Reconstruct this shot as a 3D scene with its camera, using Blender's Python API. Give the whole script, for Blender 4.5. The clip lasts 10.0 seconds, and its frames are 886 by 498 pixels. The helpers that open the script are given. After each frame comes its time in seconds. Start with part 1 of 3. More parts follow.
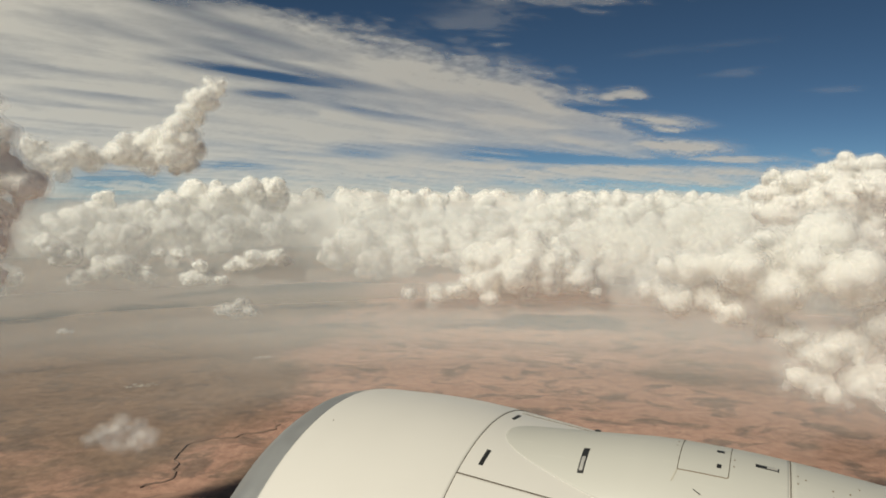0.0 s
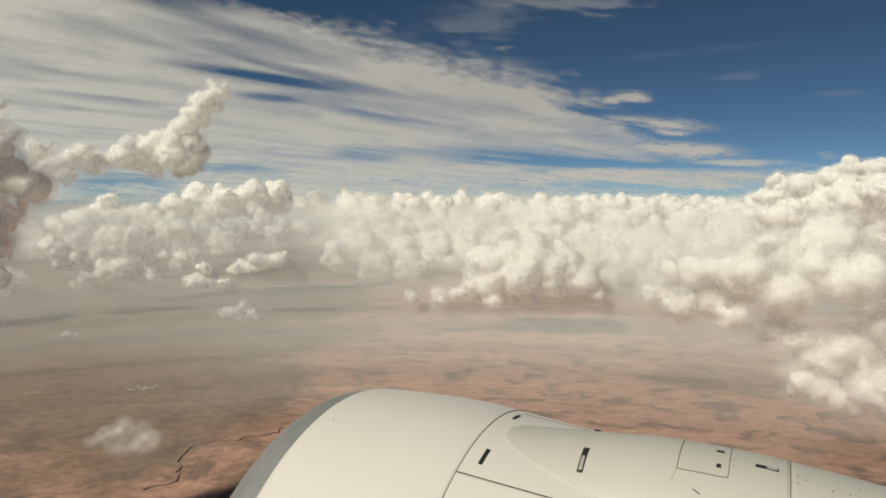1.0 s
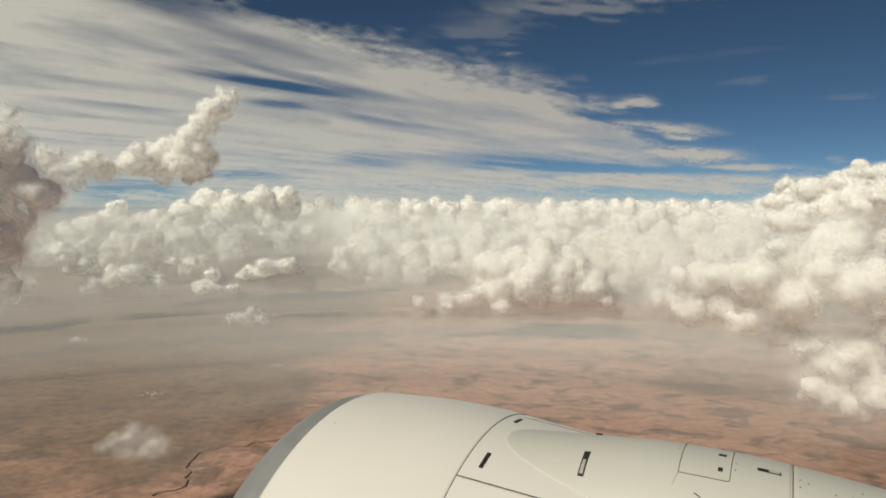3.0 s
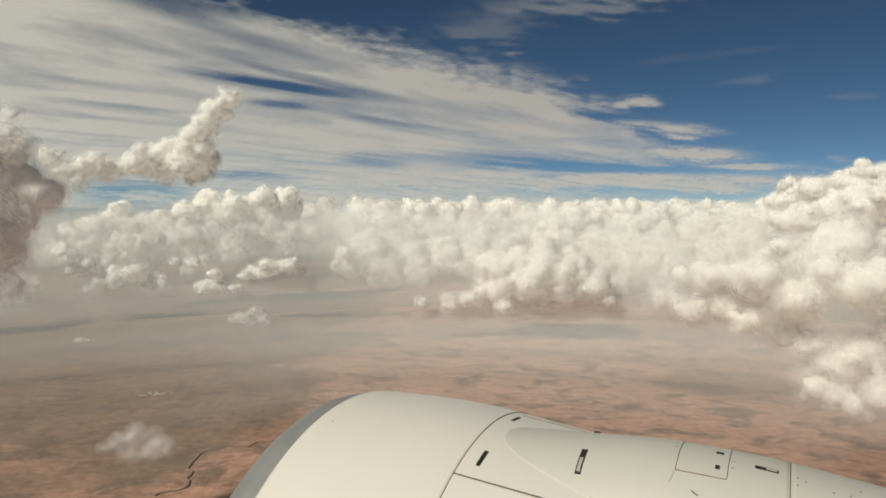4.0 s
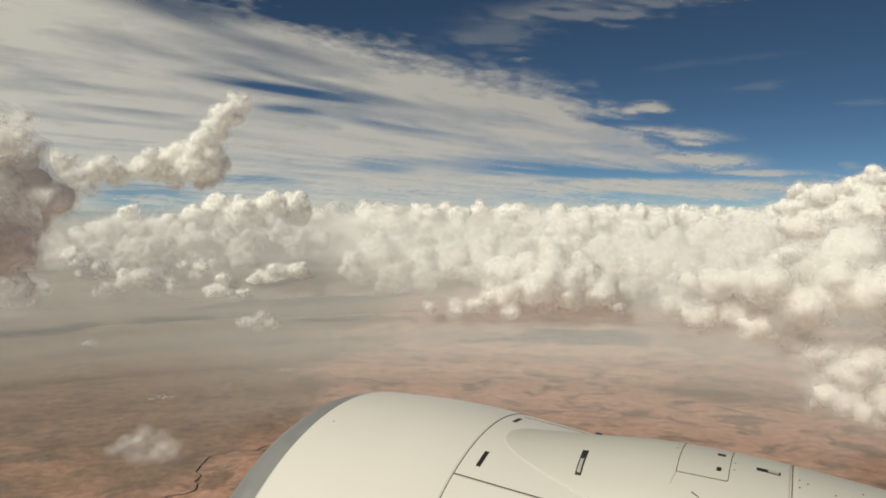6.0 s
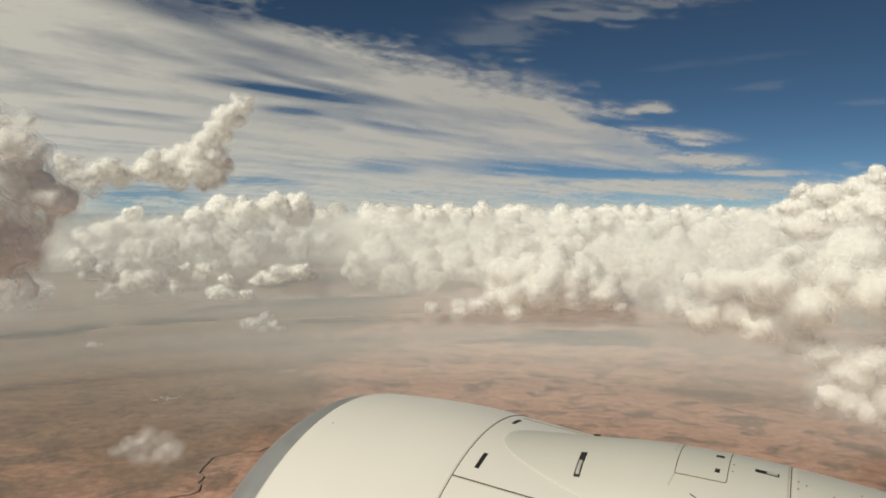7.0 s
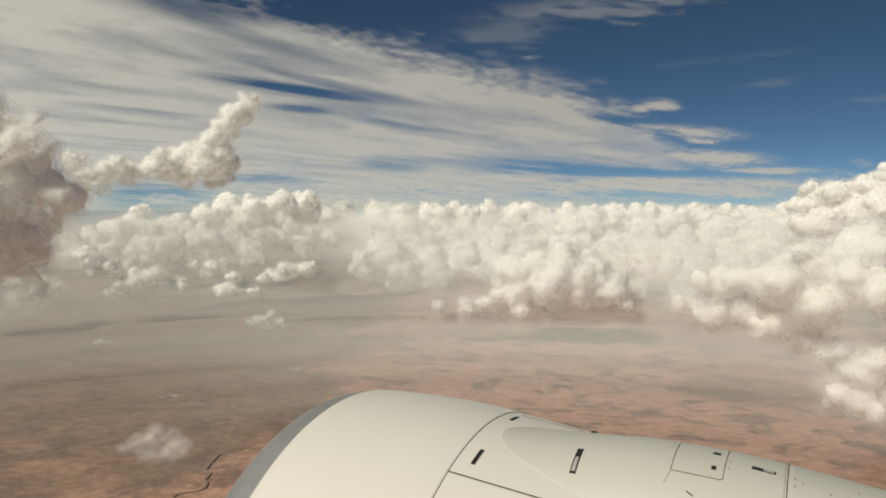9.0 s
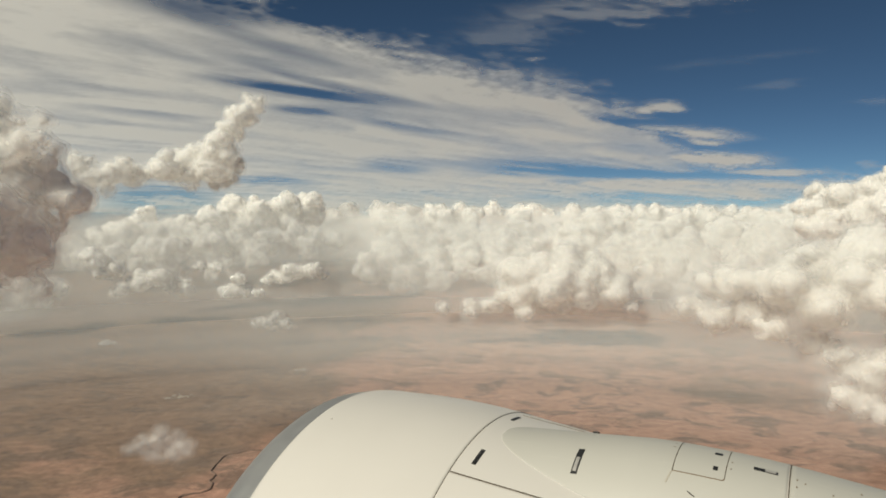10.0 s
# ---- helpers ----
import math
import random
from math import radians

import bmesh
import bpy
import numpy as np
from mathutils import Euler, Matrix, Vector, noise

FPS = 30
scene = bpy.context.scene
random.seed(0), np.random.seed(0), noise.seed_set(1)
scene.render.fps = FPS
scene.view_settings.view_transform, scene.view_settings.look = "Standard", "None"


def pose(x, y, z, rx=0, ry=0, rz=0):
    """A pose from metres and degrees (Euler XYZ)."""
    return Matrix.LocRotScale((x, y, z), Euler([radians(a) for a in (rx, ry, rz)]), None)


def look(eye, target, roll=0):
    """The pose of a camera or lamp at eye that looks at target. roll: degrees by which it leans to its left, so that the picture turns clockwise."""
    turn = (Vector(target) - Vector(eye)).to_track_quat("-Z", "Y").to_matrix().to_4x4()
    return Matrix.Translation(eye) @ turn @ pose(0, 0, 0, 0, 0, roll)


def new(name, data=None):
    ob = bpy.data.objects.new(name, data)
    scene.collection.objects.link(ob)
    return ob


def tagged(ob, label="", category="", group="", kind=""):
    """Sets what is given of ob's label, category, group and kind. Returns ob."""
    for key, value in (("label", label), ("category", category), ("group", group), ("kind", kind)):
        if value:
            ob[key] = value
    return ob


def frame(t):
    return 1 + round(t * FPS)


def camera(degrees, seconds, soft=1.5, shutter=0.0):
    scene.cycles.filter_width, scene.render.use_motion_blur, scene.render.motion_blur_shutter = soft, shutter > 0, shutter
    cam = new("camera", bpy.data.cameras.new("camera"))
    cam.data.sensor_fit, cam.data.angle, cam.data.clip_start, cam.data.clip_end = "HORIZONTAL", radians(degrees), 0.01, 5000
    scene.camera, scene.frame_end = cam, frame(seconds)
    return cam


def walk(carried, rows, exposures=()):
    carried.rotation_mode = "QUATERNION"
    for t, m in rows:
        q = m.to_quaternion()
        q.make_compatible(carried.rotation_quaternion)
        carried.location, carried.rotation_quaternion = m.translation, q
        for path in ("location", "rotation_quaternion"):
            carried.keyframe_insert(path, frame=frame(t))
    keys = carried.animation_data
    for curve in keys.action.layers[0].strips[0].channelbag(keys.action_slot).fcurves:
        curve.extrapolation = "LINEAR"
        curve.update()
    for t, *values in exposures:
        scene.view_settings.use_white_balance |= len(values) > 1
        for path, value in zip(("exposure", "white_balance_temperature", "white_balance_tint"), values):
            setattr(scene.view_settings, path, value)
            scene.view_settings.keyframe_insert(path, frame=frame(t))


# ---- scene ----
# the camera sits in the cabin, 240 m above the plain (the sky and land are built at about 1:40, the engine at 1:1)
EYE_Z = 240.0
cam = camera(65.0, 10.0, soft=1.75)
PATH = [
    (0, -0.0752, 0.0090, 0.0463, -1.366, -4.511, -0.087),
    (0.5, -0.0674, 0.0089, 0.0388, -1.202, -4.371, -0.057),
    (1, -0.0626, 0.0031, 0.0319, -1.092, -4.260, -0.154),
    (1.5, -0.0548, 0.0046, 0.0262, -0.886, -4.109, -0.014),
    (2, -0.0452, 0.0034, 0.0232, -0.757, -3.955, -0.046),
    (2.5, -0.0402, 0.0013, 0.0234, -0.576, -3.812, -0.035),
    (4, -0.0131, 0.0040, 0.0140, -0.299, -3.802, 0.102),
    (4.5, -0.0049, 0.0024, 0.0061, -0.132, -3.652, 0.096),
    (5, -0.0000, 0.0000, -0.0000, -0.000, -3.500, -0.000),
    (5.5, 0.0061, 0.0019, -0.0071, 0.213, -3.434, -0.107),
    (7, 0.0298, -0.0000, -0.0032, 0.595, -3.299, 0.012),
    (7.5, 0.0432, 0.0065, -0.0011, 0.761, -3.384, 0.079),
    (8, 0.0538, 0.0048, 0.0001, 0.881, -3.405, 0.190),
    (8.5, 0.0640, 0.0093, -0.0009, 1.024, -3.480, 0.128),
    (9, 0.0684, 0.0042, -0.0095, 1.135, -3.481, 0.016),
    (9.5, 0.0766, 0.0068, -0.0120, 1.362, -3.385, 0.129),
    (10, 0.0805, 0.0066, -0.0173, 1.485, -3.348, -0.006),
]
walk(cam, [(t, pose(x, y, EYE_Z + z, 90 + pitch, roll, yaw)) for t, x, y, z, yaw, pitch, roll in PATH],
     exposures=[(0, 0.06, 6380, 9.8), (10, 0.06, 6380, 9.8)])

# ---- sky, sun, exposure ----
scene.cycles.transparent_max_bounces = 32
scene.cycles.max_bounces, scene.cycles.diffuse_bounces, scene.cycles.transmission_bounces = 16, 8, 16
SUN_TO = Vector((-0.50, -0.52, 0.69)).normalized()
world = bpy.data.worlds.new("sky")
scene.world = world
world.use_nodes = True
wn, wl = world.node_tree.nodes, world.node_tree.links
wn.clear()
sky = wn.new("ShaderNodeTexSky")
sky.sky_type = "NISHITA"
sky.sun_disc = False
sky.sun_elevation = math.asin(SUN_TO.z)
sky.sun_rotation = math.atan2(SUN_TO.x, SUN_TO.y)
sky.altitude = 9000
sky.air_density, sky.dust_density, sky.ozone_density = 1.0, 0.0, 1.0
back = wn.new("ShaderNodeBackground")
back.inputs["Strength"].default_value = 0.045
wout = wn.new("ShaderNodeOutputWorld")
tint = wn.new("ShaderNodeMix")
tint.data_type, tint.blend_type = "RGBA", "MULTIPLY"
tint.inputs[0].default_value = 1.0
tint.inputs[7].default_value = (0.80, 1.0, 0.96, 1)
wl.new(sky.outputs["Color"], tint.inputs[6])
wl.new(tint.outputs[2], back.inputs["Color"])
wl.new(back.outputs["Background"], wout.inputs["Surface"])

sun_data = bpy.data.lights.new("sun", "SUN")
sun_data.energy = 4.05
sun_data.angle = radians(4.0)
sun_data.color = (1.0, 0.945, 0.76)
sun = new("sun", sun_data)
sun.matrix_world = look(SUN_TO * 50 + Vector((0, 0, EYE_Z)), (0, 0, EYE_Z))


# ---- materials ----
class Nodes:
    """A node material under construction."""

    def __init__(self, name):
        self.mat = bpy.data.materials.new(name)
        self.mat.use_nodes = True
        self.nodes, self.links = self.mat.node_tree.nodes, self.mat.node_tree.links
        self.nodes.clear()
        self.out = self.add("ShaderNodeOutputMaterial")

    def add(self, kind, **values):
        node = self.nodes.new(kind)
        for key, value in values.items():
            node.inputs[key.replace("_", " ")].default_value = value
        return node

    def join(self, a, b):
        self.links.new(a, b)

    def coords(self, scale=(1, 1, 1), turn=0.0, source="Object"):
        tex = self.add("ShaderNodeTexCoord")
        mp = self.add("ShaderNodeMapping")
        mp.inputs["Scale"].default_value = scale
        mp.inputs["Rotation"].default_value = (0, 0, turn)
        self.join(tex.outputs[source], mp.inputs["Vector"])
        return mp.outputs["Vector"]

    def noise(self, vec, scale, detail=4.0, rough=0.55, distortion=0.0):
        n = self.add("ShaderNodeTexNoise", Scale=scale, Detail=detail, Roughness=rough, Distortion=distortion)
        self.join(vec, n.inputs["Vector"])
        return n.outputs["Fac"]

    def ramp(self, fac, stops):
        r = self.add("ShaderNodeValToRGB")
        el = r.color_ramp.elements
        while len(el) < len(stops):
            el.new(0.5)
        for e, (pos, col) in zip(el, stops):
            e.position = pos
            e.color = (*col, 1) if len(col) == 3 else (col[0], col[0], col[0], 1)
        self.join(fac, r.inputs["Fac"])
        return r.outputs["Color"]

    def mix(self, fac, a, b, mode="MIX"):
        m = self.nodes.new("ShaderNodeMix")
        m.data_type = "RGBA"
        m.blend_type = mode
        for value, slot in ((fac, 0), (a, 6), (b, 7)):
            if isinstance(value, (int, float)):
                m.inputs[slot].default_value = value
            elif isinstance(value, tuple):
                m.inputs[slot].default_value = (*value, 1)
            else:
                self.join(value, m.inputs[slot])
        return m.outputs[2]

    def math(self, op, a, b=0.0, clamp=False):
        m = self.nodes.new("ShaderNodeMath")
        m.operation, m.use_clamp = op, clamp
        for value, slot in ((a, 0), (b, 1)):
            if isinstance(value, (int, float)):
                m.inputs[slot].default_value = value
            else:
                self.join(value, m.inputs[slot])
        return m.outputs[0]

    def bump(self, height, strength, distance):
        b = self.add("ShaderNodeBump", Strength=strength, Distance=distance)
        self.join(height, b.inputs["Height"])
        return b.outputs["Normal"]

    def principled(self, color, rough=0.5, metal=0.0, normal=None, coat=0.0):
        p = self.add("ShaderNodeBsdfPrincipled", Metallic=metal)
        p.inputs["Coat Weight"].default_value = coat
        p.inputs["Coat Roughness"].default_value = 0.2
        for value, slot in ((color, "Base Color"), (rough, "Roughness")):
            if isinstance(value, tuple):
                p.inputs[slot].default_value = (*value, 1)
            elif isinstance(value, (int, float)):
                p.inputs[slot].default_value = value
            else:
                self.join(value, p.inputs[slot])
        if normal is not None:
            self.join(normal, p.inputs["Normal"])
        self.join(p.outputs[0], self.out.inputs["Surface"])
        return self.mat


def vapour(name, color, alpha=None, through_light=0.4, bump=None):
    """Cloud, haze or ice veil: scatters light from both sides, and lets some pass straight through."""
    n = Nodes(name)
    dif = n.add("ShaderNodeBsdfDiffuse", Color=(*color, 1), Roughness=0.0)
    tra = n.add("ShaderNodeBsdfTranslucent", Color=(*color, 1))
    both = n.add("ShaderNodeMixShader", Fac=through_light)
    n.join(dif.outputs[0], both.inputs[1])
    n.join(tra.outputs[0], both.inputs[2])
    if bump:
        vec = n.coords()
        h = n.noise(vec, bump[0], 2.0, 0.6)
        nor = n.bump(h, bump[1], bump[2])
        n.join(nor, dif.inputs["Normal"])
    last = both.outputs[0]
    if alpha:
        clear = n.add("ShaderNodeBsdfTransparent")
        over = n.add("ShaderNodeMixShader")
        n.join(alpha(n), over.inputs[0])
        n.join(clear.outputs[0], over.inputs[1])
        n.join(last, over.inputs[2])
        last = over.outputs[0]
    n.join(last, n.out.inputs["Surface"])
    return n.mat


def attribute(n, name):
    a = n.add("ShaderNodeAttribute")
    a.attribute_name = name
    return a.outputs["Fac"]


def veil_alpha(n):
    return attribute(n, "veil")


CLOUD = vapour("cloud_vapour", (0.975, 0.966, 0.945), veil_alpha, 0.56, (0.10, 0.15, 3.0))
CIRRUS = vapour("cirrus_ice", (0.95, 0.935, 0.905), veil_alpha, 0.72)
# same haze, paler: the bright sunlit horizon is put into its colour
LIT_HAZE = vapour("lit_haze", (0.92, 0.91, 0.89), veil_alpha, 0.35)
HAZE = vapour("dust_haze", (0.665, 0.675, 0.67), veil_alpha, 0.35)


def white_paint(name="cowl_paint", tone=(1.0, 1.0, 1.0), gloss=0.36):
    n = Nodes(name)
    vec = n.coords()
    a = n.noise(vec, 2.2, 5.0, 0.6)
    b = n.noise(n.coords((0.6, 6, 6)), 5.0, 6.0, 0.65)
    lo, hi = (0.61, 0.575, 0.527), (0.645, 0.61, 0.562)
    col = n.mix(a, tuple(c * k for c, k in zip(lo, tone)), tuple(c * k for c, k in zip(hi, tone)))
    streak = n.ramp(b, [(0.60, (0.0,)), (0.80, (0.35,))])
    col = n.mix(streak, col, (0.60, 0.575, 0.51))
    rough = n.math("ADD", n.math("MULTIPLY", a, 0.12), gloss)
    nor = n.bump(n.noise(vec, 1.6, 2.0), 0.05, 0.02)
    return n.principled(col, rough, 0.0, nor, 0.08)


def lip_metal():
    n = Nodes("lip_metal")
    a = n.noise(n.coords((1, 1, 1)), 9.0, 6.0, 0.65)
    col = n.mix(a, (0.27, 0.27, 0.265), (0.38, 0.375, 0.365))
    rough = n.math("ADD", n.math("MULTIPLY", a, 0.25), 0.38)
    return n.principled(col, rough, 0.5)


def plain(name, color, rough, metal=0.0):
    n = Nodes(name)
    a = n.noise(n.coords(), 40.0, 4.0)
    lo = tuple(c * 0.8 for c in color)
    return n.principled(n.mix(a, lo, color), rough, metal)


PAINT = white_paint()
FAIRING_PAINT = white_paint("fairing_paint", (0.735, 0.75, 0.735), 0.52)
LIP = lip_metal()
SEAM = plain("seam_dark", (0.035, 0.03, 0.028), 0.8)
SEALANT = plain("seam_sealant", (0.22, 0.17, 0.12), 0.7)
SLOT = plain("latch_dark", (0.05, 0.05, 0.05), 0.45, 0.5)
STEEL = plain("latch_steel", (0.50, 0.475, 0.44), 0.4, 0.3)
SEAM_BROWN = plain("seam_brown", (0.11, 0.088, 0.065), 0.8)
RUST = plain("rust_stain", (0.47, 0.43, 0.36), 0.7)
LINER = plain("inlet_liner", (0.30, 0.30, 0.31), 0.6, 0.3)


def desert():
    n = Nodes("desert_plain")
    vec = n.coords()
    big = n.noise(vec, 0.0035, 5.0, 0.55, 0.8)
    mid = n.noise(n.coords((1, 1.3, 1), 0.5), 0.019, 9.0, 0.66, 0.5)
    fine = n.ramp(n.noise(vec, 0.10, 9.0, 0.7), [(0.30, (0.0,)), (0.70, (1.0,))])
    sand = n.mix(fine, (0.27, 0.137, 0.098), (0.57, 0.33, 0.24))
    rock = n.mix(fine, (0.05, 0.042, 0.036), (0.13, 0.095, 0.075))
    shaded_scrub = n.mix(fine, (0.06, 0.047, 0.032), (0.19, 0.125, 0.08))
    dark = n.ramp(mid, [(0.50, (0.0,)), (0.60, (0.75,))])
    # scrubland to the north-west, with cloud shade put into its colour; bare sand elsewhere
    split = n.add("ShaderNodeSeparateXYZ")
    n.join(vec, split.inputs[0])
    west = n.math("MULTIPLY", n.math("SUBTRACT", -130.0, split.outputs[0]), 0.001)
    west = n.math("MINIMUM", n.math("MAXIMUM", west, -0.09), 0.22)
    north = n.math("MULTIPLY", n.math("SUBTRACT", split.outputs[1], 700.0), 0.004, clamp=True)
    west = n.math("MULTIPLY", west, n.math("ADD", n.math("MULTIPLY", north, 0.3), 0.8))
    scrub_shade = n.ramp(n.math("ADD", big, west), [(0.47, (0.0,)), (0.62, (0.85,))])
    col = n.mix(scrub_shade, sand, shaded_scrub)
    col = n.mix(dark, col, rock)
    # field plots
    vor = n.add("ShaderNodeTexVoronoi", Scale=0.08)
    n.join(n.coords((1, 1.6, 1), 0.35), vor.inputs["Vector"])
    tone = n.ramp(vor.outputs["Color"], [(0.0, (0.0,)), (1.0, (1.0,))])
    col = n.mix(0.22, col, n.mix(tone, (0.18, 0.11, 0.08), (0.48, 0.31, 0.22)))
    nor = n.bump(n.noise(vec, 0.03, 8.0, 0.6), 0.5, 3.0)
    return n.principled(col, 0.95, 0.0, nor)


DESERT = desert()
LIME = plain("lime_wash", (0.50, 0.45, 0.38), 0.85)
RIVERBED = plain("riverbed_mud", (0.20, 0.13, 0.10), 0.9)


# ---- tools ----
def mesh_from(name, verts, faces, mat, smooth=True, attr=None):
    """A mesh out of numpy arrays; faces are all triangles or all quads."""
    me = bpy.data.meshes.new(name)
    verts = np.asarray(verts, np.float32)
    faces = np.asarray(faces, np.int32)
    k = faces.shape[1]
    me.vertices.add(len(verts))
    me.vertices.foreach_set("co", verts.ravel())
    me.loops.add(faces.size)
    me.loops.foreach_set("vertex_index", faces.ravel())
    me.polygons.add(len(faces))
    me.polygons.foreach_set("loop_start", np.arange(0, faces.size, k, dtype=np.int32))
    me.polygons.foreach_set("use_smooth", np.full(len(faces), smooth))
    me.update(calc_edges=True)
    if attr is not None:
        a = me.attributes.new("veil", "FLOAT", "POINT")
        a.data.foreach_set("value", np.asarray(attr, np.float32))
    me.materials.append(mat)
    return me


def grid_faces(nu, nv):
    """Quads of a grid with nu rows of nv points."""
    i = np.arange(nu - 1)[:, None] * nv + np.arange(nv - 1)[None, :]
    return np.stack([i, i + 1, i + nv + 1, i + nv], -1).reshape(-1, 4)


def part(name, me, parent, label=""):
    ob = new(name, me)
    ob.parent = parent
    return tagged(ob, label) if label else ob


def lattice(ix, iy, iz, seed):
    h = (ix * 374761393 + iy * 668265263 + iz * 2147483647 + seed * 974634777) & 0xFFFFFFFF
    h = ((h ^ (h >> 13)) * 1274126177) & 0xFFFFFFFF
    return ((h ^ (h >> 16)) & 0xFFFF) / 65535.0


def value_noise(p, seed=0):
    """Smooth noise, 0 to 1, at an array of points."""
    p = np.asarray(p, np.float64)
    f = np.floor(p)
    i = f.astype(np.int64)
    t = p - f
    t = t * t * t * (t * (t * 6 - 15) + 10)
    r = 0
    for dx in (0, 1):
        for dy in (0, 1):
            for dz in (0, 1):
                w = (t[..., 0] if dx else 1 - t[..., 0]) * (t[..., 1] if dy else 1 - t[..., 1]) * (t[..., 2] if dz else 1 - t[..., 2])
                r = r + w * lattice(i[..., 0] + dx, i[..., 1] + dy, i[..., 2] + dz, seed)
    return r


def fbm(p, octaves=4, gain=0.5, seed=0):
    total, amp, norm = 0, 1.0, 0
    p = np.asarray(p, np.float64)
    for k in range(octaves):
        total = total + amp * value_noise(p, seed + k)
        norm += amp
        amp *= gain
        p = p * 2.03 + 17.3
    return total / norm


def smooth01(x, a, b):
    t = np.clip((x - a) / (b - a), 0, 1)
    return t * t * (3 - 2 * t)


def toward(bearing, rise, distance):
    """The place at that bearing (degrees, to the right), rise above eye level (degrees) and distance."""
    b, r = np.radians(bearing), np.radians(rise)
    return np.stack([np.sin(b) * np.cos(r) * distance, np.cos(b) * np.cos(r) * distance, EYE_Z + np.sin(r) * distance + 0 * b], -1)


# ---- the land ----
def land_height(p):
    return 7.0 * (fbm(p / 260.0, 5, 0.5, 3) - 0.5) + 3.0 * (fbm(p / 60.0, 3, 0.5, 9) - 0.5)


def build_ground():
    """Low rolling desert out to the horizon, finer near the flight line."""
    ring = np.concatenate([[0.0], np.geomspace(120, 14000, 230)])
    ang = np.linspace(0, 2 * np.pi, 361)
    r, a = np.meshgrid(ring, ang, indexing="ij")
    x, y = r * np.sin(a), r * np.cos(a)
    p = np.stack([x, y, 0 * x], -1)
    z = land_height(p)
    z = z * smooth01(ring, 0, 200)[:, None]
    v = np.stack([x, y, z], -1).reshape(-1, 3)
    me = mesh_from("ground", v, grid_faces(*x.shape)[:, ::-1], DESERT)
    tagged(new("ground", me), "hazy red-brown desert plain with darker patches", "ground", kind="structure")


build_ground()


# ---- clouds ----
CORNERS = np.array([(a, b, c) for a in (0, 1) for b in (0, 1) for c in (0, 1)])
CELL_EDGES = [(a, b) for a in range(8) for b in range(a + 1, 8) if abs(CORNERS[a] - CORNERS[b]).sum() == 1]


def surface_net(field):
    """The smooth surface where a field on a grid passes zero: points in grid steps, and quads facing the positive side."""
    inside = field < 0
    n = np.array(field.shape) - 1
    count = sum(inside[a:a + n[0], b:b + n[1], c:c + n[2]].astype(np.int8) for a, b, c in CORNERS)
    cell = np.argwhere((count > 0) & (count < 8))
    index = np.full(n, -1, np.int64)
    index[tuple(cell.T)] = np.arange(len(cell))
    val = np.stack([field[tuple((cell + k).T)] for k in CORNERS], -1)
    total, hits = np.zeros((len(cell), 3)), np.zeros(len(cell))
    for a, b in CELL_EDGES:
        cut = (val[:, a] < 0) != (val[:, b] < 0)
        t = np.where(cut, val[:, a] / np.where(cut, val[:, a] - val[:, b], 1), 0)
        total += np.where(cut[:, None], CORNERS[a] + t[:, None] * (CORNERS[b] - CORNERS[a]), 0)
        hits += cut
    quads = []
    for axis in range(3):
        u, w = (axis + 1) % 3, (axis + 2) % 3
        lo = [slice(None)] * 3
        hi = [slice(None)] * 3
        lo[axis], hi[axis] = slice(0, -1), slice(1, None)
        a, b = inside[tuple(lo)], inside[tuple(hi)]
        at = np.argwhere(a != b)
        at = at[(at[:, u] > 0) & (at[:, w] > 0) & (at[:, u] < n[u]) & (at[:, w] < n[w])]
        out = a[tuple(at.T)]
        ring = []
        for du, dw in ((-1, -1), (0, -1), (0, 0), (-1, 0)):
            q = at.copy()
            q[:, u] += du
            q[:, w] += dw
            ring.append(index[tuple(q.T)])
        q = np.stack(ring, -1)
        quads.append(np.where(out[:, None], q, q[:, ::-1]))
    return cell + total / hits[:, None], np.concatenate(quads)


def billow(p, octaves, seed):
    """Rounded bulges with creases between them, about 0 on the mean."""
    total, amp = 0, 1.0
    for k in range(octaves):
        total = total + amp * (np.abs(2 * value_noise(p, seed + k) - 1) - 0.32)
        amp *= 0.54
        p = p * 2.07 + 11.7
    return total


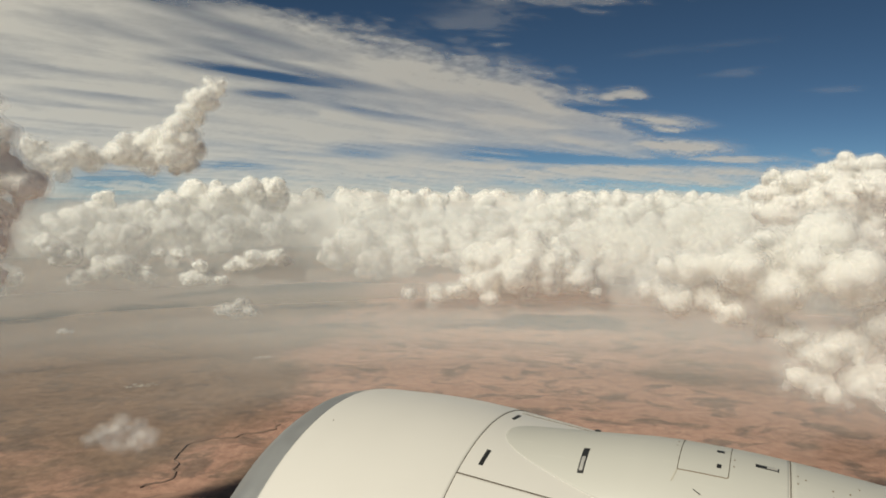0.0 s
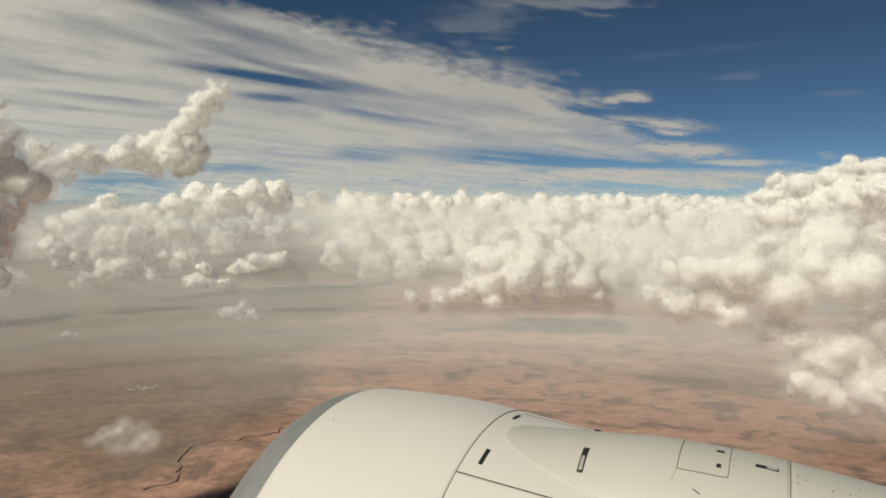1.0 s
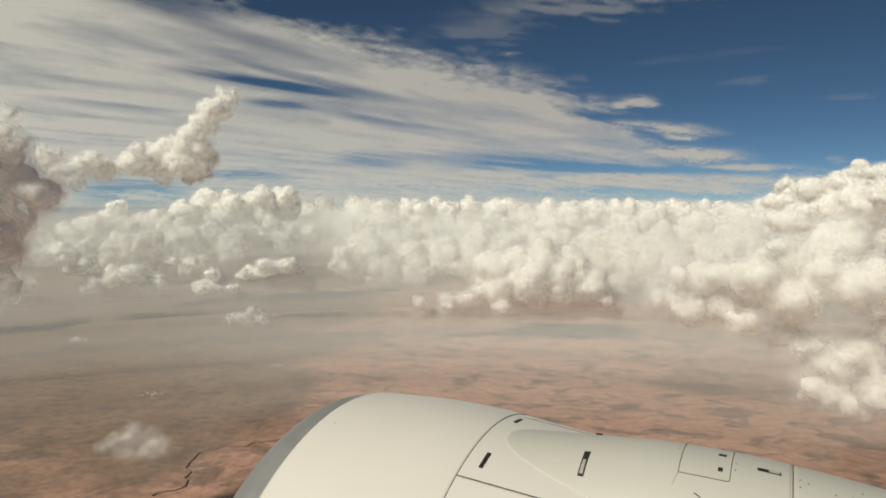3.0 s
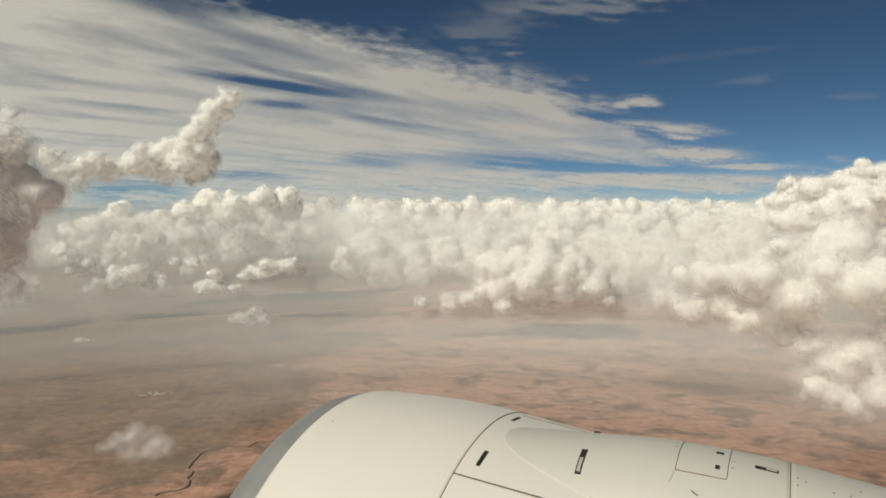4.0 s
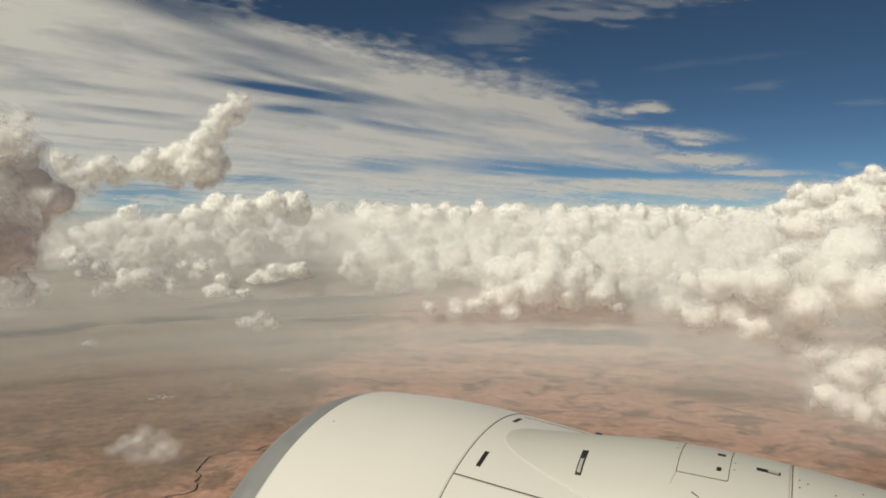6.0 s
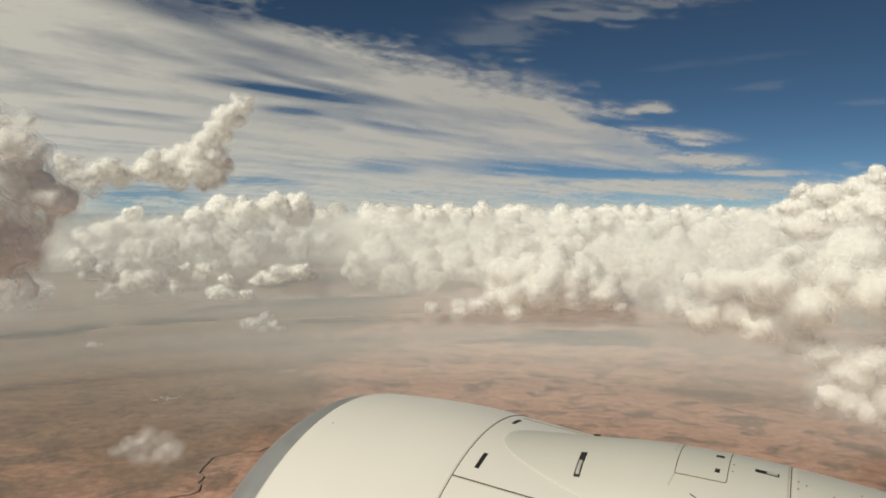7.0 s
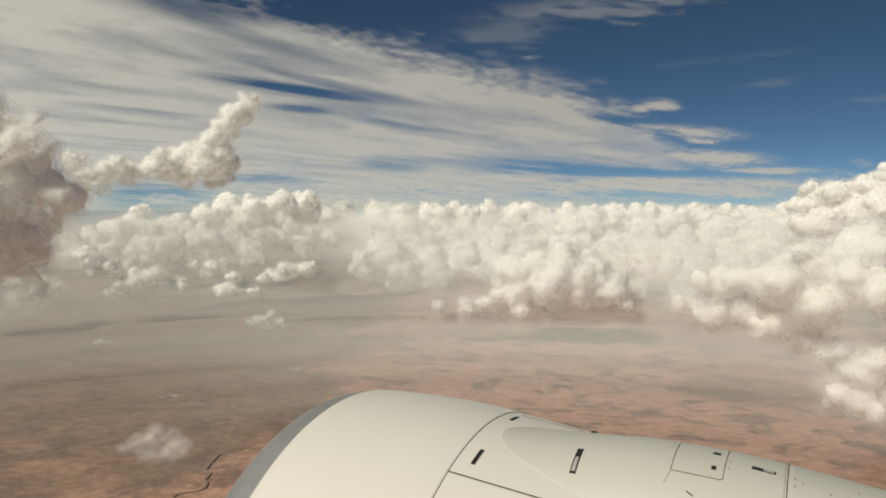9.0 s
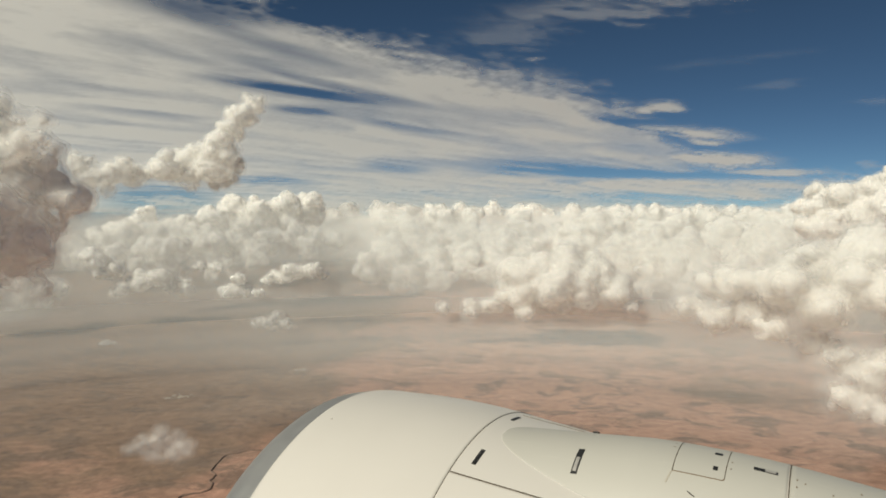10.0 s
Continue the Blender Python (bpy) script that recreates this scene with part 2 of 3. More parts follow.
def cloud(name, label, lobes, distance, seed, buds=9, step=2.4, skins=((-0.03, 1.0), (0.06, 0.35), (0.15, 0.18)), foot=0.25, base=0.15,
          group="", depth=1.0, lumps=0.58, tear=0.75, mat=None):
    """A cumulus grown from lobes and from buds on them: one billowing surface, a few thinner skins of vapour round it, thinning out towards the foot."""
    rng = np.random.RandomState(seed)
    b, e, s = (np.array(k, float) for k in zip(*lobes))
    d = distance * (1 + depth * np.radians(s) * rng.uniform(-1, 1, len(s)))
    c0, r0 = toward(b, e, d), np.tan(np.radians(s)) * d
    way = rng.normal(size=(len(s), buds, 3))
    way[..., 2] = np.abs(way[..., 2]) * 0.9 - 0.25
    way[..., 1] -= 0.45
    way /= np.linalg.norm(way, axis=-1, keepdims=True)
    k = 0.18 + 0.42 * rng.uniform(0, 1, (len(s), buds)) ** 1.3
    c1 = (c0[:, None] + way * (r0[:, None] * rng.uniform(0.66, 0.92, k.shape))[..., None]).reshape(-1, 3)
    r1 = (k * r0[:, None]).ravel()
    c, r = np.concatenate([c0, c1]), np.concatenate([r0 * 0.88, r1])
    mid = float(np.median(r0))
    h = float(np.mean(d)) / 1230.0 * step
    pad = 0.6 * mid + 3 * h
    low = (c - r[:, None]).min(0) - pad
    size = np.ceil(((c + r[:, None]).max(0) + pad - low) / h).astype(int) + 1
    field = np.full(size, pad, np.float32)
    for ck, rk in zip(c, r):
        i0 = np.maximum(np.floor((ck - rk - pad - low) / h).astype(int), 0)
        i1 = np.minimum(np.ceil((ck + rk + pad - low) / h).astype(int) + 1, size)
        ax = [((np.arange(i0[m], i1[m]) * h + low[m] - ck[m]) / (0.85 if m == 2 else 1)) ** 2 for m in range(3)]
        g = np.sqrt(ax[0][:, None, None] + ax[1][None, :, None] + ax[2][None, None, :]).astype(np.float32) - rk
        box = tuple(slice(i0[m], i1[m]) for m in range(3))
        old = field[box]
        melt = 0.28 * min(rk, mid)
        f = np.maximum(melt - np.abs(old - g), 0) / melt
        field[box] = np.minimum(np.minimum(old, g) - f * f * melt * 0.25, pad)
    soft_field = field[::2, ::2, ::2].copy()
    for f, w, octaves, gain in ((field, h, 5, lumps), (soft_field, 2 * h, 3, 0.85 * lumps)):
        near = np.argwhere(np.abs(f) < 0.56 * mid)
        f[tuple(near.T)] -= (billow((near * w + low) / (mid * 0.95), octaves, seed) * mid * gain * 0.6).astype(np.float32)
        f[[0, -1]], f[:, [0, -1]], f[:, :, [0, -1]] = pad, pad, pad
    origin = c0.mean(0)
    z0 = (c0[:, 2] - r0).min()
    z1 = z0 + foot * ((c0[:, 2] + r0).max() - z0)
    ob = None
    for off, alpha in skins:
        fine = ob is None and alpha > 0.5
        v, q = surface_net((field if fine else soft_field) - off * mid)
        v = v * (h if fine else 2 * h) + low
        ragged = smooth01(fbm((v - origin) / (mid * (0.6 if fine else 0.4)), 4, 0.65, seed + 9), 0.26, 0.72)
        hem = v[:, 2] + (fbm((v - origin) / (mid * 0.9), 3, 0.5, seed + 5) - 0.5) * 1.2 * (z1 - z0)
        attr = alpha * (1 - (tear if alpha < 0.99 else 0.0) * (1 - ragged)) * (base + (1 - base) * smooth01(hem, z0, z1))
        me = mesh_from(name if ob is None else "vapour_skin", v - origin, q, mat or CLOUD, True, attr)
        if ob is None:
            ob = new(name, me)
            ob.location = origin
            tagged(ob, label, "cloud", group)
        else:
            tagged(part("vapour_skin", me, ob, "thin ragged vapour round the cloud"), kind="stuff")
    return ob


def bank(name, label, lobes, distance, seed, **more):
    """A bank of cumulus heads: each head stands on a broader body, the lower ones nearer."""
    b, e, s = (np.array(k, float) for k in zip(*lobes))
    body = [(x, y - 0.7 * w, w * 1.05) for x, y, w in lobes]
    rise = np.concatenate([e, e])
    far = distance * (1 + 0.035 * (rise - rise.mean()))
    return cloud(name, label, list(lobes) + body, far, seed, group="cumulus banks", **more)


def far_bank(left, right, tops, heads, size, seed):
    """Low heads in a row along the horizon."""
    rng = np.random.RandomState(seed)
    lobes = []
    for i in range(heads):
        k = (i + rng.uniform(0, 1)) / heads
        w = rng.uniform(*size)
        top = np.interp(k, np.linspace(0, 1, len(tops)), tops) - rng.uniform(0, 0.9)
        lobes += [(left + (right - left) * k, top - w, w), (left + (right - left) * k + rng.uniform(-1, 1), top - 2 * w, 1.2 * w)]
    return lobes


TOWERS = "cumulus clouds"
# the last seven lobes are out of view, added to shade flank and haze
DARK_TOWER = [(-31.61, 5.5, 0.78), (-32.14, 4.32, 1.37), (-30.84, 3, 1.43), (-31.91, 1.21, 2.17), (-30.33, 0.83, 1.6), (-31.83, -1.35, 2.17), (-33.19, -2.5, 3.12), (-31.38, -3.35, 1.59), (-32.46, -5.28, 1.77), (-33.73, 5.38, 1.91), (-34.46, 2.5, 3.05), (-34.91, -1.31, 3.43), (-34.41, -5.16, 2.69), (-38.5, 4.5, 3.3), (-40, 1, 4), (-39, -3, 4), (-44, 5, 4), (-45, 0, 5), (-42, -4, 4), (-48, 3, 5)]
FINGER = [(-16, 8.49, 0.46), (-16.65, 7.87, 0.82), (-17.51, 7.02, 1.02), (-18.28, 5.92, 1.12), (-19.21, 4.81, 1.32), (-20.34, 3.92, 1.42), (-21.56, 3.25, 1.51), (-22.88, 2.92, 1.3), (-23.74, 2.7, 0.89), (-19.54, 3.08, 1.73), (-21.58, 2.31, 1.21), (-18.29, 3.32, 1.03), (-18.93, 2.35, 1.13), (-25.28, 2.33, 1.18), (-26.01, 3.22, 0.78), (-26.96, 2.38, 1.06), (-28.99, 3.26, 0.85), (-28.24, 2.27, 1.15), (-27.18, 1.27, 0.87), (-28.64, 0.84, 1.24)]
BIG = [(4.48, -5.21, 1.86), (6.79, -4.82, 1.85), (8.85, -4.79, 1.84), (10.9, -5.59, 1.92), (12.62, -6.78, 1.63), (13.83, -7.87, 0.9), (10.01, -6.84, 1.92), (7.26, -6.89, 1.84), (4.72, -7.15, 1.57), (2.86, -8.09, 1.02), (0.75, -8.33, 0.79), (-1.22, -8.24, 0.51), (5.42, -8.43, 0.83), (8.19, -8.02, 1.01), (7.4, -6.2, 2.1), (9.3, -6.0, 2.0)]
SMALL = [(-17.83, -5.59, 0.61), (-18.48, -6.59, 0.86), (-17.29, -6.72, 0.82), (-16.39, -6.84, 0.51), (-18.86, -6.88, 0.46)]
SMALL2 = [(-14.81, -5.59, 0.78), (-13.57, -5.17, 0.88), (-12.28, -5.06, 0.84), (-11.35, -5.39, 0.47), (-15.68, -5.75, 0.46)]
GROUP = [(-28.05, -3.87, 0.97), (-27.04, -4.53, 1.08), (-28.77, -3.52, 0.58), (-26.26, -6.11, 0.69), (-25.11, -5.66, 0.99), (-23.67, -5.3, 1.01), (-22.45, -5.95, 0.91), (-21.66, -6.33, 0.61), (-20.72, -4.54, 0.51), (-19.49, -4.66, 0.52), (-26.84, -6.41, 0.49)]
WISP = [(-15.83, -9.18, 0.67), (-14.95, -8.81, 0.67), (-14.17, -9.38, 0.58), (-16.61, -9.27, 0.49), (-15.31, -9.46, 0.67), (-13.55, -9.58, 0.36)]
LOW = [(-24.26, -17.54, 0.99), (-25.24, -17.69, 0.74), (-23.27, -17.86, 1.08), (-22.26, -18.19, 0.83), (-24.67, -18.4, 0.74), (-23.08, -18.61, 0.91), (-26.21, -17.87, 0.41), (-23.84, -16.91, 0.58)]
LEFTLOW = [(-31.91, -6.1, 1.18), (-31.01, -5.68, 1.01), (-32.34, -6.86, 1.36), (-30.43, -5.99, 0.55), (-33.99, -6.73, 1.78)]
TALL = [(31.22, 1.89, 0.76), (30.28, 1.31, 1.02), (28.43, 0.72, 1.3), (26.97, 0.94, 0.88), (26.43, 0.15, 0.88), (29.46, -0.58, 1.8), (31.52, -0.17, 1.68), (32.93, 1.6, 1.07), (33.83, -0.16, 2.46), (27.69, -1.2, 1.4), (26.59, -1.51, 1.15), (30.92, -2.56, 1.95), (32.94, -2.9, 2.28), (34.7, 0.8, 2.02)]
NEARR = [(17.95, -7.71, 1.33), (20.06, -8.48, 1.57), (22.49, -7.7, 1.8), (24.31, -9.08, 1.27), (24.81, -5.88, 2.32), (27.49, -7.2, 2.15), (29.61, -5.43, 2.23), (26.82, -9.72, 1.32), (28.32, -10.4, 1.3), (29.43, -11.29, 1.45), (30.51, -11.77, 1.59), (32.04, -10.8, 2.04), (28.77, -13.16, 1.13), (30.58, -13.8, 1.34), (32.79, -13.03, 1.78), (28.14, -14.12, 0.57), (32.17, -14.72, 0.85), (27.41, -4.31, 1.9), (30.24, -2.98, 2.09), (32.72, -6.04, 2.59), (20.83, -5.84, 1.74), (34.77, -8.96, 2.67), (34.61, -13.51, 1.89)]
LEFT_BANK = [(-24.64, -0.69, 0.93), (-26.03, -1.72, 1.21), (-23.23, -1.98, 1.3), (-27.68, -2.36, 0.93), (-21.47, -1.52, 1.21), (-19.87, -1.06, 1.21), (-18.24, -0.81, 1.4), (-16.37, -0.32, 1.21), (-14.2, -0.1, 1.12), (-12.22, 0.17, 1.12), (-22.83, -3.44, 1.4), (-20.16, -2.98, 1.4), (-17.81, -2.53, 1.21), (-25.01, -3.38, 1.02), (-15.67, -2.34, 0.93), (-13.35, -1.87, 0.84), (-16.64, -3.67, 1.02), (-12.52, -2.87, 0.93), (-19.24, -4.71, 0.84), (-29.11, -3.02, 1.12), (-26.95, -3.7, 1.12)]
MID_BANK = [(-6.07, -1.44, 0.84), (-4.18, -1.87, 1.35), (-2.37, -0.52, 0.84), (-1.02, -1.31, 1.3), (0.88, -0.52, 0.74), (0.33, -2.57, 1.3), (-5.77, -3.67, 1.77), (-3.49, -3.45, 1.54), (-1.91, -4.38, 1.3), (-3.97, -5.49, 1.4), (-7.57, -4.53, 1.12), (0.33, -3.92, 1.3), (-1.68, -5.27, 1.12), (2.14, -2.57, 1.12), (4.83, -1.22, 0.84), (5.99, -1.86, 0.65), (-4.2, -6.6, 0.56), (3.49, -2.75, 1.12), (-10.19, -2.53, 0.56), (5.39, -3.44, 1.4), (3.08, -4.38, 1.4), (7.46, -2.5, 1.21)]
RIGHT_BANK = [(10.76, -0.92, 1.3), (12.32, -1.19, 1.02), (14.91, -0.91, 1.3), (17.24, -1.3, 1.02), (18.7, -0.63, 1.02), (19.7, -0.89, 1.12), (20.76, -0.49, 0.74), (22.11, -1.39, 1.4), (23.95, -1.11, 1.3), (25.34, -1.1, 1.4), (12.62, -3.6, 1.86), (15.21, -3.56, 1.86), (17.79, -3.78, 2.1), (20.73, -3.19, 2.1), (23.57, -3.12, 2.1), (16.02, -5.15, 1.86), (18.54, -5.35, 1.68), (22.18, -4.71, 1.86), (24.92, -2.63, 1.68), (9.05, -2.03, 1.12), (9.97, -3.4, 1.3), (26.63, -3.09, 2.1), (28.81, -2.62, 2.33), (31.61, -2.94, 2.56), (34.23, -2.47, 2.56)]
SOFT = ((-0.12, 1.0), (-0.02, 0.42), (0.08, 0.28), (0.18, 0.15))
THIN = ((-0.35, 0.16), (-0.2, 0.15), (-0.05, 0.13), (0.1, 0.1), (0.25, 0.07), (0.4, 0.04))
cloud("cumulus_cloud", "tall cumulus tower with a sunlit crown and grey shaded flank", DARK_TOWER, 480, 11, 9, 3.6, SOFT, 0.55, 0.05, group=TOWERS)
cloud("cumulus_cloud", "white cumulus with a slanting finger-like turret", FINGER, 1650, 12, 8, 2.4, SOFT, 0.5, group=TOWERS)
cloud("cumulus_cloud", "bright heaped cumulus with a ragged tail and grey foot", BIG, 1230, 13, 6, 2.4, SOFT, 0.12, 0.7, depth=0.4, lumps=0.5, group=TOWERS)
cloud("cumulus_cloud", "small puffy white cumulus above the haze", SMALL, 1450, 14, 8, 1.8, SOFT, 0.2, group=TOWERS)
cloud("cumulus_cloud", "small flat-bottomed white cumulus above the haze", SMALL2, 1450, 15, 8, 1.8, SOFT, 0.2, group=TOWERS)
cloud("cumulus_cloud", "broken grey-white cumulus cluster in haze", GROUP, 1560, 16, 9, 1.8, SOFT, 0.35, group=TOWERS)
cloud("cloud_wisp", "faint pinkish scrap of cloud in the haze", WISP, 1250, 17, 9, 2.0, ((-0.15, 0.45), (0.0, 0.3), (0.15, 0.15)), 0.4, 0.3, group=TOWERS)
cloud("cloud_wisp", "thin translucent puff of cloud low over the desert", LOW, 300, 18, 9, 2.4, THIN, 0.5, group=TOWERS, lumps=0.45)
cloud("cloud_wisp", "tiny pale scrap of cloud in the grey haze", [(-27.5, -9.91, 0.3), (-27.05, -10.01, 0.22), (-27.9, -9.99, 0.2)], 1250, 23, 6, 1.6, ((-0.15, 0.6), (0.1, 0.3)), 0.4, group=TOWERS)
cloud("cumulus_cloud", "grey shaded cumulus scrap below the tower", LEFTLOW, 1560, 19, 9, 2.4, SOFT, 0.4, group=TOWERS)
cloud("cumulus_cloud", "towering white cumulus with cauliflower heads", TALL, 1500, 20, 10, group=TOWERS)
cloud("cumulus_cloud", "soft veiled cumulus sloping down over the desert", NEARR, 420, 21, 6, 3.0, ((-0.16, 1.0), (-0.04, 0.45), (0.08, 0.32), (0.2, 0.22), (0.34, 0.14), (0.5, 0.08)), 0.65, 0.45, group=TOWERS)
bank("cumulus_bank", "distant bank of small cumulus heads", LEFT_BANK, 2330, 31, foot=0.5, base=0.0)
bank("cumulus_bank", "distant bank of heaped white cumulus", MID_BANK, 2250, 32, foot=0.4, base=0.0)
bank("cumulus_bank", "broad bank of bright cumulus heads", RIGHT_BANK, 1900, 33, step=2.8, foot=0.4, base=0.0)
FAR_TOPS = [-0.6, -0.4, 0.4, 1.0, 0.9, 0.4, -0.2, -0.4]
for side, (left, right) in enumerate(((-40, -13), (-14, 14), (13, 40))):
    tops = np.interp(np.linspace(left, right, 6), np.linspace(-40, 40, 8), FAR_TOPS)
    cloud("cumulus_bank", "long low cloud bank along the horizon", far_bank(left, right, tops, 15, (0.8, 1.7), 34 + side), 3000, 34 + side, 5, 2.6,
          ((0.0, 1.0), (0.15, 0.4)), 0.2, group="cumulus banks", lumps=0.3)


# ---- high ice cloud ----
def build_cirrus():
    """A high streaked veil whose bands run off to one point on the horizon."""
    az = np.linspace(-48, 48, 680)
    el = np.linspace(-0.3, 26, 270)
    b, e = np.meshgrid(az, el, indexing="ij")
    br, er = np.radians(b), np.radians(e)
    run = np.radians(37.0)
    lift = np.maximum(np.sin(er), 0) + 0.06
    px, py = np.sin(br) * np.cos(er) / lift, np.cos(br) * np.cos(er) / lift
    along = px * np.sin(run) + py * np.cos(run)
    across = py * np.sin(run) - px * np.cos(run)

    def streaks(f_along, f_across, seed, octaves=5, shear=0.0):
        q = np.stack([along * f_along, (across + shear * along) * f_across, 0 * along], -1)
        return fbm(q, octaves, 0.55, seed)

    warp = (streaks(0.35, 0.8, 70, 3) - 0.5)
    across = across + 0.5 * warp
    broad = streaks(0.22, 0.9, 71, 4)
    fibre = streaks(0.8, 4.2, 73, 6, 0.10)
    tuft = streaks(1.6, 2.4, 77, 6, -0.1)
    curl = np.stack([b / 4.2 + 2.0 * fibre, (e + 0.14 * b) / 0.8 + 2.0 * tuft, 0 * b], -1)
    wisp = fbm(curl, 6, 0.6, 81)
    fine = fbm(np.stack([b / 0.9, (e + 0.10 * b) / 0.32, 0 * b], -1), 4, 0.6, 87)
    ragged = 0.65 * (wisp - 0.5) + 0.22 * (fine - 0.5) + 0.40 * (fibre - 0.5)
    # the veil's upper edge falls away to the right and frays
    edge = np.interp(b + 9.0 * (wisp - 0.5) + 12.0 * (fibre - 0.5) + 6.0 * (tuft - 0.5), [-31.8, -21, -15.7, -12.8, -8.4, -3.8, 2.1, 7, 10, 13, 16, 20, 27],
                     [18.4, 17.5, 16.6, 15.4, 14.1, 12.8, 11.6, 10.4, 9.2, 7.4, 5.2, 3.2, 1.8])
    cover = smooth01(edge - e + 4.4 * (wisp - 0.5) + 1.6 * (fine - 0.5) + 2.4 * (fibre - 0.5), -0.9, 2.6)
    dens = cover * (0.70 + 0.55 * (broad - 0.45) + 0.6 * (fibre - 0.5) + 0.25 * (tuft - 0.5) + 0.50 * (wisp - 0.5) + 0.08 * (fine - 0.5))
    # open lanes of blue between the bands
    lanes = ((-12.8, 9.26, 6.5, 0.42, -0.11, 0.75), (-11.1, 10.06, 7.0, 0.33, -0.22, 0.45), (-12.9, 7.83, 2.3, 0.42, -0.05, 0.6), (-23, 7.15, 4.7, 0.37, -0.02, 0.3),
             (-23.1, 11.93, 3.7, 0.42, -0.2, 0.25), (-15.8, 2.21, 3.3, 0.28, -0.03, 0.7), (-5.3, 3.48, 2.8, 0.47, -0.05, 0.6), (6.7, 3.33, 7.9, 0.70, -0.06, 0.65), (13.5, 2.68, 10.7, 0.37, -0.03, 0.7),
             (-18.7, 15.01, 7.9, 1.12, -0.05, 0.7), (-15.8, 12.79, 6.1, 0.65, -0.25, 0.4), (13.5, 0.84, 7.4, 0.42, -0.03, 0.75), (-23.4, 0.67, 3.7, 0.93, 0, 0.8), (22.3, 0.46, 4.2, 0.33, 0, 0.6),
             (-3.9, 6.44, 4.2, 0.28, -0.12, 0.3), (-7.5, 7.29, 5.1, 0.28, -0.15, 0.3), (8.1, 2, 3.3, 0.23, 0, 0.4))
    for cb, ce, wb, we, slope, depth in lanes:
        x = (b - cb) / wb
        y = (e - ce - slope * (b - cb) + 0.8 * (fibre - 0.5)) / we
        dens = dens - 0.9 * depth * smooth01(np.exp(-0.8 * (x * x + y * y)) * (1 + 1.2 * ragged), 0.02, 1.0)
    fleck = fbm(np.stack([b / 2.6 + 1.5 * fibre, (e + 0.12 * b) / 0.42 + 1.5 * wisp, 0 * b], -1), 5, 0.58, 95)
    # separate flakes off the veil's edge, and the long low bar
    flakes = ((15.6, 7.9, 1.6, 0.40, 0.02, 0.8), (12.2, 8.0, 1.6, 0.5, -0.05, 0.5), (17.6, 5.7, 3.6, 0.50, -0.10, 0.9), (15.5, 6.1, 2.5, 0.25, -0.06, 0.5), (19.0, 3.9, 4.2, 0.50, -0.03, 0.9),
              (11.5, 4.4, 3.6, 0.35, -0.05, 0.7), (24.2, 2.7, 3.0, 0.22, -0.03, 0.75), (13.0, 2.0, 14, 0.36, -0.02, 0.95), (22.5, 1.5, 6.5, 0.40, -0.01, 0.8),
              (12.5, 15.5, 8.0, 0.9, 0.02, 0.26), (4.5, 14.0, 5.0, 0.9, 0.10, 0.16), (23.5, 9.0, 2.0, 0.25, 0.05, 0.10), (30.5, 7.4, 1.8, 0.25, 0.0, 0.10),
              (5.8, 11.8, 0.9, 0.16, 0.05, 0.35), (-2.0, 1.7, 16, 0.75, 0.0, 0.8), (-8, 0.8, 22, 0.6, 0.0, 0.7), (20.5, 11.0, 4.5, 0.3, 0.05, 0.05))
    for cb, ce, wb, we, slope, gain in flakes:
        x = (b - cb) / wb
        y = (e - ce - slope * (b - cb) + 2.4 * (fleck - 0.5) * we) / we
        dens = np.maximum(dens, gain * smooth01(np.exp(-0.7 * (x * x + y * y)) * (1 + 2.4 * (fleck - 0.5) + 1.6 * ragged), 0.12, 1.15))
    dens = np.clip(dens, 0, 0.84)
    far = (4850 - 1100 * (1 - np.exp(-e / 4.0)) - 70.0 * e) / np.cos(er)
    v = toward(b, e, far).reshape(-1, 3)
    me = mesh_from("cirrus_veil", v, grid_faces(*b.shape), CIRRUS, True, dens.ravel())
    tagged(new("cirrus_veil", me), "streaked pale cirrus veil high in the blue sky", "cirrus", kind="structure")


build_cirrus()


# ---- haze ----
def haze_sheet(distance, thick, level, seed):
    """One leaning sheet of the dust haze that hangs over the plain: it thins out at the ground and above cloud height."""
    az = np.linspace(-50, 50, 200)
    foot = -math.degrees(math.atan2(EYE_Z + 8, distance))
    land = -math.degrees(math.atan2(EYE_Z - 7, distance))
    el = np.linspace(foot, 4.0, 90)
    b, e = np.meshgrid(az, el, indexing="ij")
    a = smooth01(e, land, min(land + 3.5, land * 0.6)) * (1 - (1 - level) * smooth01(e, *((-11.0, -8.0) if distance < 1100 else (-9.0, -4.5)))) * (1 - smooth01(e, *((-1.5, 0.4) if distance > 2400 else (-2.0, 0.4))))
    q = np.stack([b / 11.0, e / 4.5, 0 * b], -1)
    a = a * thick * (0.8 + 0.4 * fbm(q, 2, 0.5, seed))
    if distance < 1000:
        a = a * (1 - 0.5 * smooth01(-b, 10, 28))  # thinned to the north-west, standing in for cloud shade on the haze
    lean = 0.8
    tan = np.tan(np.radians(e))
    r = (distance + lean * EYE_Z) / (1 - lean * tan)
    v = toward(b, e, r / np.cos(np.radians(e))).reshape(-1, 3)
    # sheets beyond 2300 m take the colour with the horizon's brightness in it
    me = mesh_from("haze", v, grid_faces(*b.shape), LIT_HAZE if distance > 2300 else HAZE, True, np.clip(a, 0, 1).ravel())
    tagged(new("haze", me), "thin beige dust haze over the desert plain", "haze", kind="structure")


